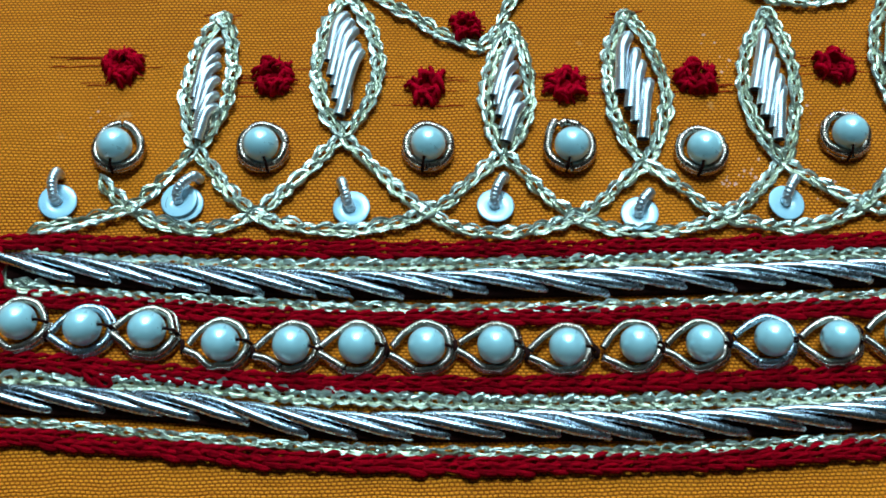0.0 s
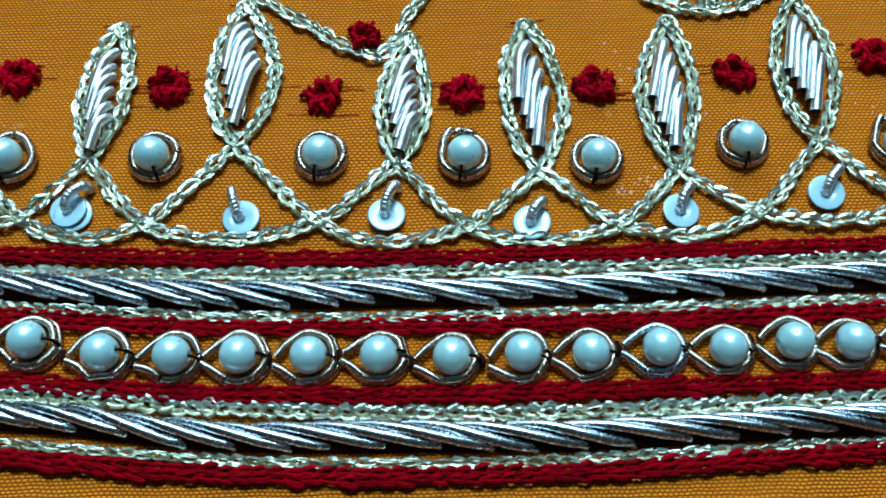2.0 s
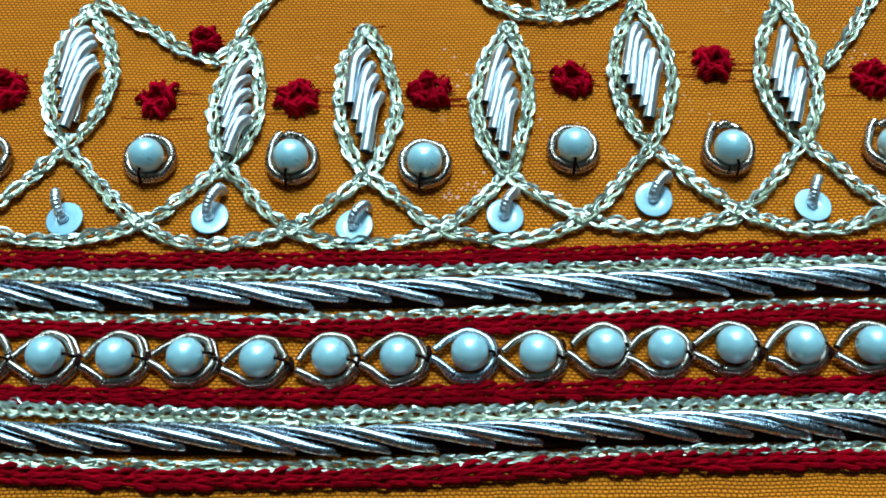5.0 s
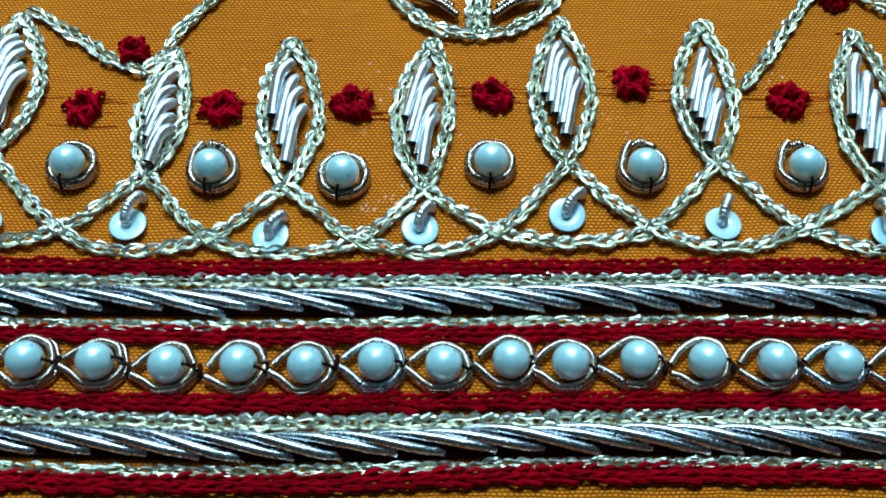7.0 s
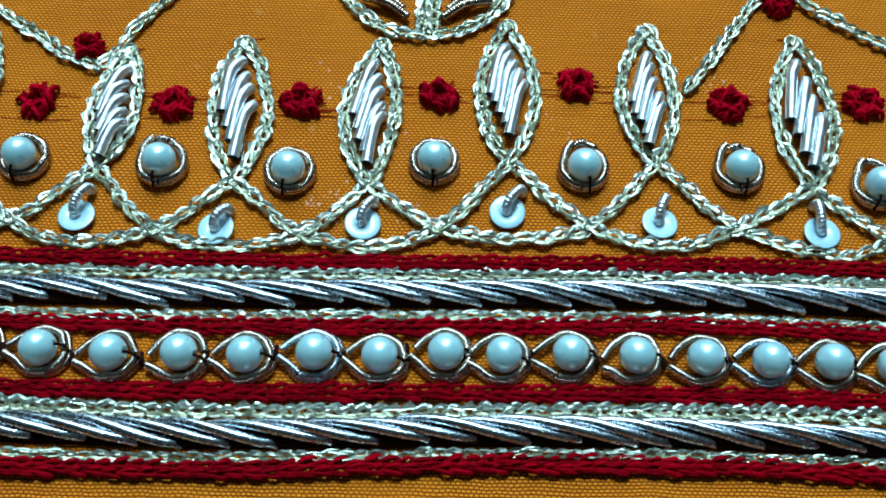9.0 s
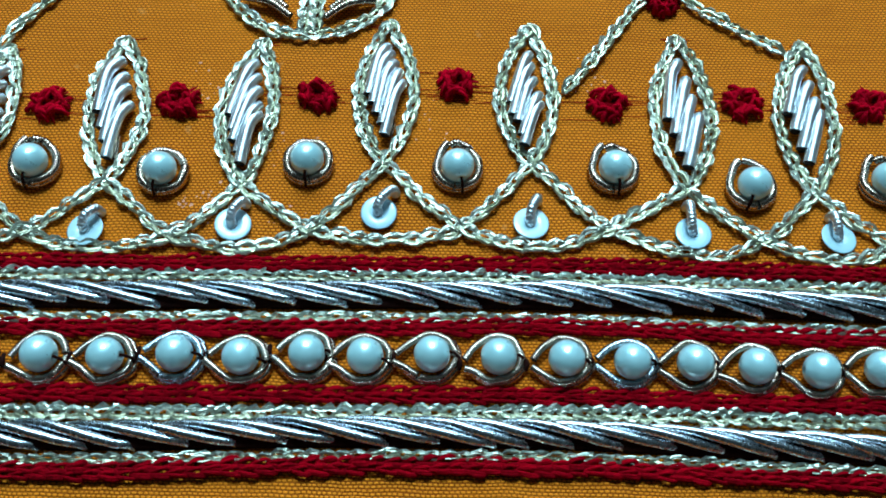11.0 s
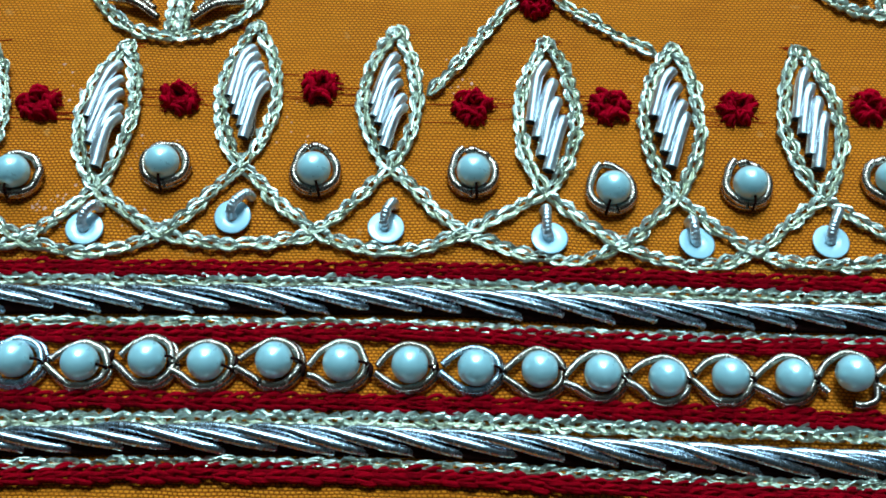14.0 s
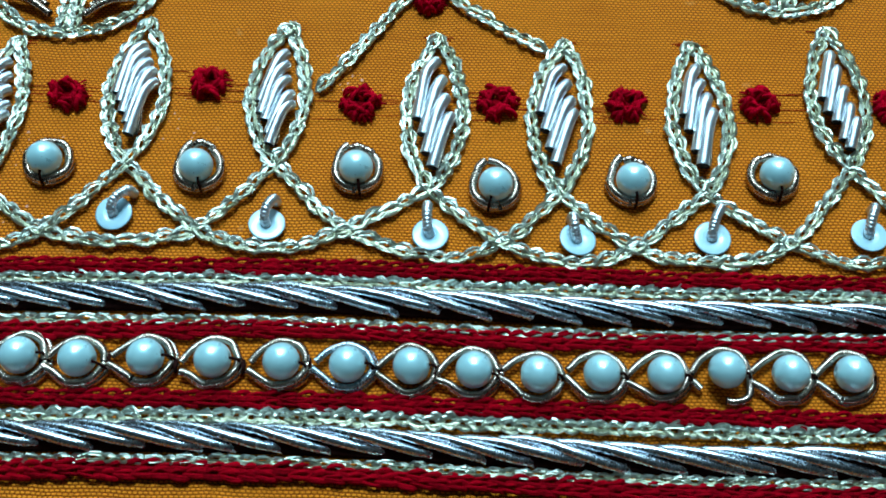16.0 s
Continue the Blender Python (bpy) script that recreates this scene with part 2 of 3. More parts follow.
def foil_link(seed, strand, width, lift=0.03):
    """One chain stitch of metal thread: an open loop whose two arms are each a few flat, sharply crinkled strips."""
    rng = random.Random(seed)
    bm = bmesh.new()
    for arm in (-1, 1):
        for s in range(3):
            w = width * (1.04 - 0.32 * s) * rng.uniform(0.85, 1.1)
            start, end = -0.20 + rng.uniform(-0.1, 0.1), 1.26 - 0.05 * s + rng.uniform(-0.1, 0.1)
            lean = (rng.uniform(-1.0, 1.0), rng.uniform(-1.0, 1.0), 1)
            pts = []
            for k in range(6):
                c = k / 5
                y = arm * (0.004 + w * (0.0, 0.55, 0.90, 1.0, 0.72, 0.05)[k])
                z = lift * (0.5 + 0.8 * math.sin(math.pi * c)) + 0.007 * (2 - s) * math.sin(math.pi * c)
                pts.append(Vector(((start + (end - start) * c) * LINK + rng.uniform(-0.004, 0.004), y + rng.uniform(-0.007, 0.007), z + rng.uniform(-0.009, 0.009))))
            tube(bm, pts, [strand * rng.uniform(0.75, 1.25) for _ in pts], 5, flat=0.5, up=lean)
    return mesh("stitch", bm, ZARI, smooth=False)


LINK = 0.15
ZARI_LINKS = [foil_link(k, 0.0145, 0.055) for k in range(14)]
THIN_LINKS = [foil_link(20 + k, 0.0132, 0.049, 0.028) for k in range(10)]
FINE_LINKS = [foil_link(90 + k, 0.0108, 0.038, 0.024) for k in range(8)]
RED_LINKS = [link_mesh("stitch", RED, 0.0235, 0.066, 40 + k, 2, 6, 0.035) for k in range(8)]


def chain(parent, points, links, pitch, width=1.0, z=0.0, seed=1):
    """Chain stitches along a curve, each a piece of its own."""
    rng = random.Random(seed)
    way = smoothed(points, pitch)
    for a, b in zip(way, way[1:]):
        way_to = b - a
        turn = math.degrees(math.atan2(way_to.y, way_to.x)) + rng.uniform(-6, 6)
        k = way_to.length / LINK * rng.uniform(1.0, 1.12)
        w = width * rng.uniform(0.85, 1.15)
        put("stitch", rng.choice(links), parent, a.x, a.y + rng.uniform(-0.006, 0.006), a.z + z + rng.uniform(0, 0.006), turn, (k, w, rng.uniform(0.9, 1.15)))


# ---- the border's long rows ----
KNOTS = (-2.6, -1.4, 0.0, 1.5, 3.0, 5.0, 7.0, 9.0, 11.0, 13.2)


def line(*heights, start=-2.75):
    pts = list(zip(KNOTS, heights))
    if start < KNOTS[0]:
        pts = [(start, heights[0] + 0.01)] + pts
    return pts


def red_row(*heights, seed):
    row = thing("red_stitch_row", "crimson cotton chain-stitch row sewn on orange cloth", "embroidery", "red stitch rows")
    pts = line(*heights, start=-2.95)
    chain(row, [(x, y + 0.024) for x, y in pts], RED_LINKS, 0.135, 0.77, 0.0, seed)
    chain(row, [(x, y - 0.032) for x, y in pts], RED_LINKS, 0.14, 0.77, 0.0, seed + 50)


def zari_row(*heights, seed, links=None, width=1.0):
    row = thing("zari_stitch_row", "pale gold metallic chain-stitch row beside a coil rope", "embroidery", "gold stitch rows")
    chain(row, [(x, y - 0.022) for x, y in line(*heights)], links or ZARI_LINKS, 0.125, width, 0.0, seed)


red_row(-0.20, -0.25, -0.30, -0.33, -0.32, -0.29, -0.26, -0.27, -0.29, -0.27, seed=1)
red_row(-0.72, -0.83, -0.93, -0.94, -0.94, -0.89, -0.84, -0.88, -0.86, -0.83, seed=2)
red_row(-1.26, -1.38, -1.49, -1.52, -1.52, -1.48, -1.46, -1.48, -1.51, -1.50, seed=3)
red_row(-1.88, -2.00, -2.13, -2.18, -2.17, -2.08, -2.06, -2.11, -2.14, -2.11, seed=4)
zari_row(-0.33, -0.40, -0.44, -0.445, -0.42, -0.39, -0.36, -0.40, -0.39, -0.37, seed=5, width=0.85)
zari_row(-0.62, -0.71, -0.81, -0.84, -0.82, -0.77, -0.75, -0.79, -0.78, -0.75, seed=6, links=FINE_LINKS, width=0.95)
zari_row(-1.38, -1.46, -1.59, -1.66, -1.67, -1.62, -1.58, -1.60, -1.62, -1.61, seed=7)
zari_row(-1.74, -1.86, -2.00, -2.06, -2.05, -1.97, -1.95, -2.00, -2.02, -1.98, seed=8, links=FINE_LINKS, width=0.9)


def strand_mesh(seed):
    """One wire coil wound over the rope's core, from under its back over its top, its blunt end on the front."""
    rng = random.Random(seed)
    bm = bmesh.new()
    pts = []
    length, last = rng.uniform(1.02, 1.20), rng.uniform(152, 178)
    for k in range(12):
        s = k / 11
        a = radians(-24 + (last + 24) * s)
        pts.append((length * (s - 0.5), 0.076 * math.cos(a) + rng.uniform(-0.0015, 0.0015), 0.030 + 0.100 * math.sin(a)))
    pts.append((length * 0.5 + 0.05, pts[-1][1] - 0.012, pts[-1][2] - 0.04))
    ridged(bm, pts, 0.043, 0.020, 11, 0.042)
    return mesh("coil", bm, SILVER, HOLLOW_SHADE)


STRANDS = [strand_mesh(k) for k in range(9)]


def rope(*heights, seed):
    rng = random.Random(seed)
    ob = thing("coil_rope", "twisted rope of shiny silver wire coils sewn over padding", "embroidery", "coil ropes")
    way = smoothed(line(*heights, start=-2.82), 0.40)
    # padding coloured near black: the shade between and below the coils
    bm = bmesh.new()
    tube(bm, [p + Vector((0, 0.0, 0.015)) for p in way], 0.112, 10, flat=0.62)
    part("padding", bm, TIE_AND_SHADE, ob, "thread padding under the coils, coloured dark as the shade between them")
    for a, b in zip(way, way[1:]):
        turn = math.degrees(math.atan2(b.y - a.y, b.x - a.x)) + rng.uniform(-2.0, 2.0)
        put("coil", rng.choice(STRANDS), ob, a.x + rng.uniform(-0.05, 0.05), a.y + 0.022, a.z + rng.uniform(0, 0.010), turn, (rng.uniform(0.92, 1.06), rng.uniform(0.95, 1.1), rng.uniform(0.92, 1.08)))


rope(-0.45, -0.57, -0.65, -0.66, -0.65, -0.60, -0.57, -0.61, -0.63, -0.60, seed=11)
rope(-1.59, -1.67, -1.84, -1.88, -1.89, -1.82, -1.80, -1.86, -1.89, -1.84, seed=12)

# where the border begins, a red row closes its end and gold thread turns round the rope
end_row = thing("red_stitch_row", "short crimson stitch row closing the border's end", "embroidery", "red stitch rows")
chain(end_row, [(-2.92, -0.22), (-2.93, -0.45), (-2.90, -0.72)], RED_LINKS, 0.13, 0.9, 0.0, 14)
end_turn = thing("zari_stitch_row", "pale gold stitches turning round the rope's end", "embroidery", "gold stitch rows")
chain(end_turn, [(-2.52, -0.33), (-2.74, -0.38), (-2.83, -0.48), (-2.74, -0.60), (-2.5, -0.63)], ZARI_LINKS, 0.13, 1.0, 0.0, 15)
knot = thing("red_stitch", "single crimson stitch crossing a gold row", "embroidery")
chain(knot, [(-2.08, -1.36), (-1.98, -1.42), (-1.88, -1.47)], RED_LINKS, 0.12, 0.9, 0.03, 16)

# ---- pearls ----
def pearl_mesh(radius):
    """A pearl bead with a drilled hole along x."""
    bm = bmesh.new()
    bmesh.ops.create_uvsphere(bm, u_segments=32, v_segments=24, radius=radius, matrix=Matrix.Rotation(radians(90), 4, "Y"))
    for v in bm.verts:
        off = math.hypot(v.co.y, v.co.z) / radius
        if off < 0.2:
            v.co.x *= 0.62 + 0.38 * (off / 0.2) ** 0.5 if off > 0.01 else 0.4
            if off > 0.01:
                f = 0.13 / off if off < 0.14 else 1
                v.co.y *= f
                v.co.z *= f
    return mesh("pearl", bm, PEARL)


R = 0.155
PEARL_MESH = pearl_mesh(R)


def thread_mesh():
    bm = bmesh.new()
    tube(bm, smoothed([(R * 0.5, 0, 0), (R * 1.02, 0, 0.004), (R * 1.25, 0, -0.05), (R * 1.35, 0, -R + 0.01)], 0.02), 0.013, 6)
    return mesh("thread", bm, TIE_AND_SHADE)


THREAD_MESH = thread_mesh()


def bead(x, y, turn, label, group, up=0.0):
    ob = put("pearl_bead", PEARL_MESH, None, x, y, 0.162, turn, ry=-up)
    tagged(ob, label, "bead", group)
    put("thread", THREAD_MESH, ob)


def teardrop(rng):
    """A loop of wire coils round a pearl, its point to the left: the arched upper coil, and the lower one in one or two lengths."""
    top, low, tip = rng.uniform(0.172, 0.195), rng.uniform(0.180, 0.205), rng.uniform(0.265, 0.31)
    upper = [(-tip, 0.012, 0.055), (-0.17, top * 0.62, 0.07), (-0.02, top, 0.08), (0.13, top * 0.76, 0.085), (0.19, top * 0.3, 0.08), (0.205, 0.0, 0.07)]
    slant = [(-tip - 0.02, -0.035 - rng.uniform(0, 0.03), 0.065), (-0.21, -low * 0.55, 0.06), (-0.11, -low * 0.93, 0.055)]
    bottom = [(-0.10, -low * 0.97, 0.055), (-0.02, -low * 1.02, 0.055), (0.08, -low * 0.95, 0.06), (0.17, -low * 0.55, 0.065), (0.21, -0.02, 0.06)]

    def bent(pts):
        return [(x + rng.uniform(-0.008, 0.008), y + rng.uniform(-0.008, 0.008), z) for x, y, z in pts]

    upper, slant, bottom = bent(upper), bent(slant), bent(bottom)
    lower = slant[:-1] + bottom
    return upper, lower, [upper, slant, bottom] if rng.random() < 0.55 else [upper, lower]


BAND = [
    (-2.64, -0.95), (-2.10, -1.01), (-1.57, -1.04), (-0.96, -1.16), (-0.38, -1.19), (0.16, -1.20), (0.73, -1.215), (1.30, -1.22), (1.89, -1.245),
    (2.475, -1.23), (3.025, -1.235), (3.60, -1.20), (4.15, -1.215), (4.70, -1.17), (5.19, -1.183), (5.75, -1.155), (6.31, -1.163), (6.88, -1.165),
    (7.43, -1.175), (7.96, -1.175), (8.48, -1.195), (9.015, -1.22), (9.54, -1.195), (10.07, -1.19), (10.58, -1.14), (11.11, -1.155), (11.63, -1.145),
]
rng = random.Random(5)
for place, (x, y) in enumerate(BAND):
    wire = SILVER if place in (1, 11, 18) else BRONZE
    bead(x, y, rng.uniform(-14, 10), "glossy white pearl bead framed by a wire loop in the border", "border pearls", rng.uniform(-2, 14))
    label = "teardrop loop of ribbed silver wire coil round a pearl" if wire is SILVER else "teardrop loop of ribbed bronze wire coil round a pearl"
    if place == 24:
        label = "broken bronze wire loop, its lower coil standing away from the pearl"
    loop = thing("coil_loop", label, "embroidery", "border loops", x - 0.005, y + 0.015, 0, rng.uniform(-7, 7))
    upper, lower, coils = teardrop(rng)
    if place == 24:
        # here the lower coil has come loose and stands away from the pearl
        lower = [(-0.02, -0.25, 0.05), (0.07, -0.265, 0.05), (0.17, -0.23, 0.055), (0.20, -0.12, 0.06), (0.21, 0.0, 0.06)]
        coils = [upper, lower, [(-0.30, -0.03, 0.05), (-0.26, -0.07, 0.055), (-0.21, -0.13, 0.05)]]
    for pts in coils:
        bm = bmesh.new()
        ridged(bm, pts, 0.038, 0.020, 10)
        put("coil", mesh("coil", bm, wire, HOLLOW_SHADE), loop)
    for side in [] if place == 24 else [k for k in (lower, upper) if rng.random() < (0.9 if k is lower else 0.5)]:
        bm = bmesh.new()
        ridged(bm, [(px * 1.1 + 0.012, py * 1.12, 0.03) for px, py, _ in side[1:]], 0.032, 0.025, 9)
        put("coil", mesh("coil", bm, wire, HOLLOW_SHADE), loop)
    bm = bmesh.new()
    tube(bm, smoothed([(-0.335, -0.06, 0.03), (-0.32, -0.015, 0.085), (-0.335, 0.05, 0.03)], 0.02), 0.02, 6)
    part("thread", bm, TIE_AND_SHADE, loop, "dark tying thread")

UPPER = [(-2.0, 0.66), (-0.71, 0.65), (0.77, 0.635), (2.05, 0.61), (3.23, 0.56), (4.56, 0.70), (5.94, 0.665), (7.39, 0.69), (8.655, 0.55), (9.90, 0.635), (11.21, 0.73)]
PEAKS = (0.03, 0.0, 0.0, 0.04, 0.0, 0.0, 0.05, 0.025, 0.075, 0.03, 0.0)
for place, ((x, y), peak) in enumerate(zip(UPPER, PEAKS)):
    bead(x, y, -90 + rng.uniform(-18, 18), "glossy white pearl bead sewn inside a round wire ring", "scallop pearls", 4)
    spare = place in (3, 6, 7, 9)
    label = "bronze wire ring about a pearl, one loose end sticking up" if spare else "closed round ring of ribbed bronze wire coils about a pearl"
    if place == 8:
        label = "ring of ribbed bronze wire drawn to a point above its pearl"
    ring = thing("coil_ring", label, "embroidery", "pearl rings", x, y + 0.03, 0, rng.uniform(-12, 12))
    if spare:
        # one coil's end stands away from the ring near its top
        cuts = [-90, 60 + rng.uniform(-10, 10), 112, 270]
    else:
        cuts = [-90, 95, 270] if peak > 0.02 else [-90, 20 + rng.uniform(-20, 20), 140 + rng.uniform(-20, 20), 270]
    for a, b in zip(cuts, cuts[1:]):
        bm = bmesh.new()
        r0 = 0.199 + rng.uniform(-0.007, 0.008)
        pts = []
        for k in range(11):
            turn = radians(a + (b - a) * (0.02 + 0.96 * k / 10))
            r = r0 + peak * math.exp(-((math.degrees(turn) % 360 - 95) / 26) ** 2)
            if spare and a == 112:
                r += 0.055 * max(0.0, 1 - k / 3.0)
            pts.append((r * math.cos(turn), r * math.sin(turn), 0.06 + 0.012 * math.sin(k)))
        ridged(bm, pts, 0.045, 0.021, 11, 0.13)
        put("coil", mesh("coil", bm, BRONZE, HOLLOW_SHADE), ring)
    bm = bmesh.new()
    ridged(bm, [(0.218 * math.cos(radians(a)), 0.216 * math.sin(radians(a)), 0.03) for a in range(-170, 0, 20)], 0.034, 0.025, 9)
    put("coil", mesh("coil", bm, BRONZE, HOLLOW_SHADE), ring)

# ---- leaves ----
def leaf(tip, foot, left, right, coils, tops, ends, seed):
    """tops and ends: where the first and the last coil begin and end, along the leaf and across it."""
    rng = random.Random(seed)
    tip, foot = Vector(tip), Vector(foot)
    ob = thing("leaf_motif", "pointed leaf outlined in pale gold chain stitch, filled with silver coils", "embroidery", "leaf motifs")
    axis = tip - foot
    side = Vector((axis.y, -axis.x)).normalized()
    for w in (left, right):
        pts = [foot + axis * s + side * (w * math.sin(math.pi * s**0.93) ** 0.85 if 0 < s < 1 else 0) for s in (0, 0.1, 0.25, 0.4, 0.55, 0.7, 0.85, 1)]
        chain(ob, pts, ZARI_LINKS, 0.155, 1.02, 0.004, rng.random())

    def spot(pair, f):
        (s0, u0), (s1, u1) = pair
        u = u0 + (u1 - u0) * f
        return foot + axis * (s0 + (s1 - s0) * f - 0.03) + side * (u * (right if u > 0 else -left))

    for k in range(coils):
        f = k / (coils - 1)
        top = spot(tops, f) + Vector((rng.uniform(-0.012, 0.012), rng.uniform(-0.03, 0.03)))
        end = spot(ends, f) + Vector((rng.uniform(-0.012, 0.012), rng.uniform(-0.03, 0.03)))
        bend = side * -(0.008 + 0.03 * rng.random()) * (1.3 - 0.6 * f)
        pts = [(*top, 0.035), (*(top + (end - top) * 0.13 + bend * 0.45), 0.10), (*(top + (end - top) * 0.30 + bend), 0.130), (*(top + (end - top) * 0.6 + bend * 0.7), 0.125), (*(end + bend * 0.1), 0.095)]
        bm = bmesh.new()
        ridged(bm, pts, rng.uniform(0.93, 1.06) * {4: 0.060, 5: 0.055, 6: 0.051}[coils], 0.021, 12, 0.09)
        put("coil", mesh("coil", bm, BRIGHT, HOLLOW_SHADE), ob)
    # a short dark coil lies under the others near the foot
    low = spot(ends, 0.75) + side * (right * 0.35)
    bm = bmesh.new()
    ridged(bm, [(*(low + axis * 0.10), 0.05), (*low, 0.045), (*(low - axis * 0.05 - side * 0.02), 0.035)], 0.040, 0.021, 10, 0.085)
    put("coil", mesh("coil", bm, BRONZE, HOLLOW_SHADE), ob)


leaf((-1.15, 2.08), (-1.30, 0.68), -0.20, 0.20, 6, ((0.83, 0.05), (0.33, 0.50)), ((0.36, -0.43), (0.09, 0.02)), 1)
leaf((0.03, 2.31), (0.00, 0.78), -0.27, 0.31, 5, ((0.88, 0.0), (0.60, 0.45)), ((0.51, -0.54), (0.17, -0.10)), 2)
leaf((1.57, 1.92), (1.45, 0.575), -0.20, 0.21, 5, ((0.84, 0.17), (0.40, 0.56)), ((0.46, -0.56), (0.09, 0.03)), 3)
leaf((2.67, 2.065), (2.72, 0.475), -0.25, 0.27, 4, ((0.875, -0.02), (0.54, 0.50)), ((0.48, -0.52), (0.15, -0.06)), 4)
leaf((4.03, 2.075), (3.96, 0.47), -0.30, 0.18, 5, ((0.85, -0.20), (0.49, 0.38)), ((0.45, -0.70), (0.16, -0.08)), 5)
leaf((5.245, 2.325), (5.255, 0.74), -0.27, 0.26, 5, ((0.86, -0.03), (0.59, 0.56)), ((0.47, -0.57), (0.21, 0.03)), 6)
leaf((6.63, 2.31), (6.63, 0.765), -0.30, 0.22, 5, ((0.84, -0.03), (0.44, 0.45)), ((0.44, -0.63), (0.14, -0.20)), 7)
leaf((8.09, 2.22), (8.05, 0.54), -0.25, 0.29, 4, ((0.857, 0.04), (0.51, 0.58)), ((0.46, -0.50), (0.13, 0.10)), 8)
leaf((9.335, 2.215), (9.25, 0.525), -0.29, 0.24, 4, ((0.83, 0.0), (0.54, 0.42)), ((0.51, -0.66), (0.19, -0.18)), 9)
leaf((10.57, 2.22), (10.58, 0.565), -0.25, 0.28, 4, ((0.87, 0.08), (0.55, 0.47)), ((0.50, -0.58), (0.18, -0.03)), 10)
leaf((11.92, 2.43), (11.95, 0.87), -0.27, 0.24, 5, ((0.844, -0.06), (0.36, 0.56)), ((0.49, -0.64), (0.13, 0.0)), 11)

# ---- scallops ----
FEET = [(-1.30, 0.68), (0.0, 0.78), (1.45, 0.575), (2.72, 0.475), (3.96, 0.47), (5.255, 0.74), (6.63, 0.765), (8.05, 0.54), (9.25, 0.525), (10.58, 0.565), (11.95, 0.87)]
CROSS = [(-1.84, 0.10), (-0.76, 0.03), (0.75, 0.02), (2.06, -0.04), (3.39, -0.05), (4.62, 0.04), (5.98, 0.10), (7.33, 0.12), (8.71, 0.03), (9.90, 0.01), (11.30, 0.09), (12.6, 0.15)]
SAG = [(-1.29, -0.11), (0.01, -0.13), (1.36, -0.19), (2.65, -0.19), (4.04, -0.16), (5.30, -0.05), (6.71, -0.09), (8.18, -0.14), (9.39, -0.16), (10.63, -0.11), (11.93, -0.10)]


def scallop(points, seed):
    ob = thing("scallop_stitch", "curved pale gold chain-stitch scallop between two leaves", "embroidery", "scallops")
    chain(ob, points, THIN_LINKS, 0.16, 1.05, 0.004, seed)


scallop([FEET[0], (-1.55, 0.38), CROSS[0], (-2.25, -0.02), (-2.66, -0.11)], 30)
for j in range(11):
    first = (-2.12, 0.40) if j == 0 else FEET[j - 1]
    last = FEET[j + 1] if j < 10 else (13.1, 0.7)
    scallop([first, CROSS[j], SAG[j], CROSS[j + 1], last], 31 + j)
scallop([FEET[10], CROSS[11], (13.2, -0.05)], 50)

# ---- sequins ----
def sequin_mesh():
    bm = bmesh.new()
    n = 40
    prof = [(0.038, 0.006), (0.045, 0.012), (0.10, 0.013), (0.152, 0.015), (0.165, 0.011), (0.158, 0.006), (0.10, 0.0), (0.045, -0.002)]
    rings = [[bm.verts.new((r * math.cos(2 * math.pi * k / n), r * math.sin(2 * math.pi * k / n), z)) for k in range(n)] for r, z in prof]
    for a, b in zip(rings, rings[1:] + rings[:1]):
        for k in range(n):
            bm.faces.new((a[k], b[k], b[(k + 1) % n], a[(k + 1) % n]))
    bmesh.ops.recalc_face_normals(bm, faces=bm.faces)
    return mesh("disc", bm, SEQUIN)


DISC = sequin_mesh()
SEQUINS = [(-2.48, 0.17), (-1.42, 0.17), (0.09, 0.07), (1.355, 0.075), (2.62, -0.02), (3.93, 0.065), (5.235, 0.217), (6.615, 0.147), (8.08, 0.085), (9.395, 0.075), (10.6, 0.12), (12.01, 0.19)]
HOOKS = [(-2.50, 0.44), (-1.26, 0.38), (-0.01, 0.31), (1.45, 0.34), (2.73, 0.16), (4.03, 0.28), (5.38, 0.43), (6.68, 0.38), (8.04, 0.36), (9.34, 0.28), (10.70, 0.41), (12.08, 0.45)]
for k, ((x, y), (hx, hy)) in enumerate(zip(SEQUINS, HOOKS)):
    ob = thing("sequin", "two overlapping pale blue sequins under one silver coil hook" if k == 1 else "pale blue-white sequin held by a silver coil hook", "sequin", "sequins", x, y, 0.035)
    put("disc", DISC, ob, 0, 0, 0, 0, rx=rng.uniform(-6, 4), ry=rng.uniform(-7, 7))
    if k == 1:
        put("disc", DISC, ob, 0.045, -0.03, -0.014, 0, rx=2, ry=3)
    dx, dy = hx - x, hy - y
    bm = bmesh.new()
    ridged(bm, [(0, -0.005, 0.0), (dx * 0.06 - 0.02, dy * 0.12, 0.07), (dx * 0.35 - 0.02, dy * 0.5, 0.12), (dx * 0.8, dy * 0.92, 0.09), (dx, dy, -0.02)], 0.047, 0.030, 10, 0.2)
    put("coil", mesh("coil", bm, BRIGHT, HOLLOW_SHADE), ob)

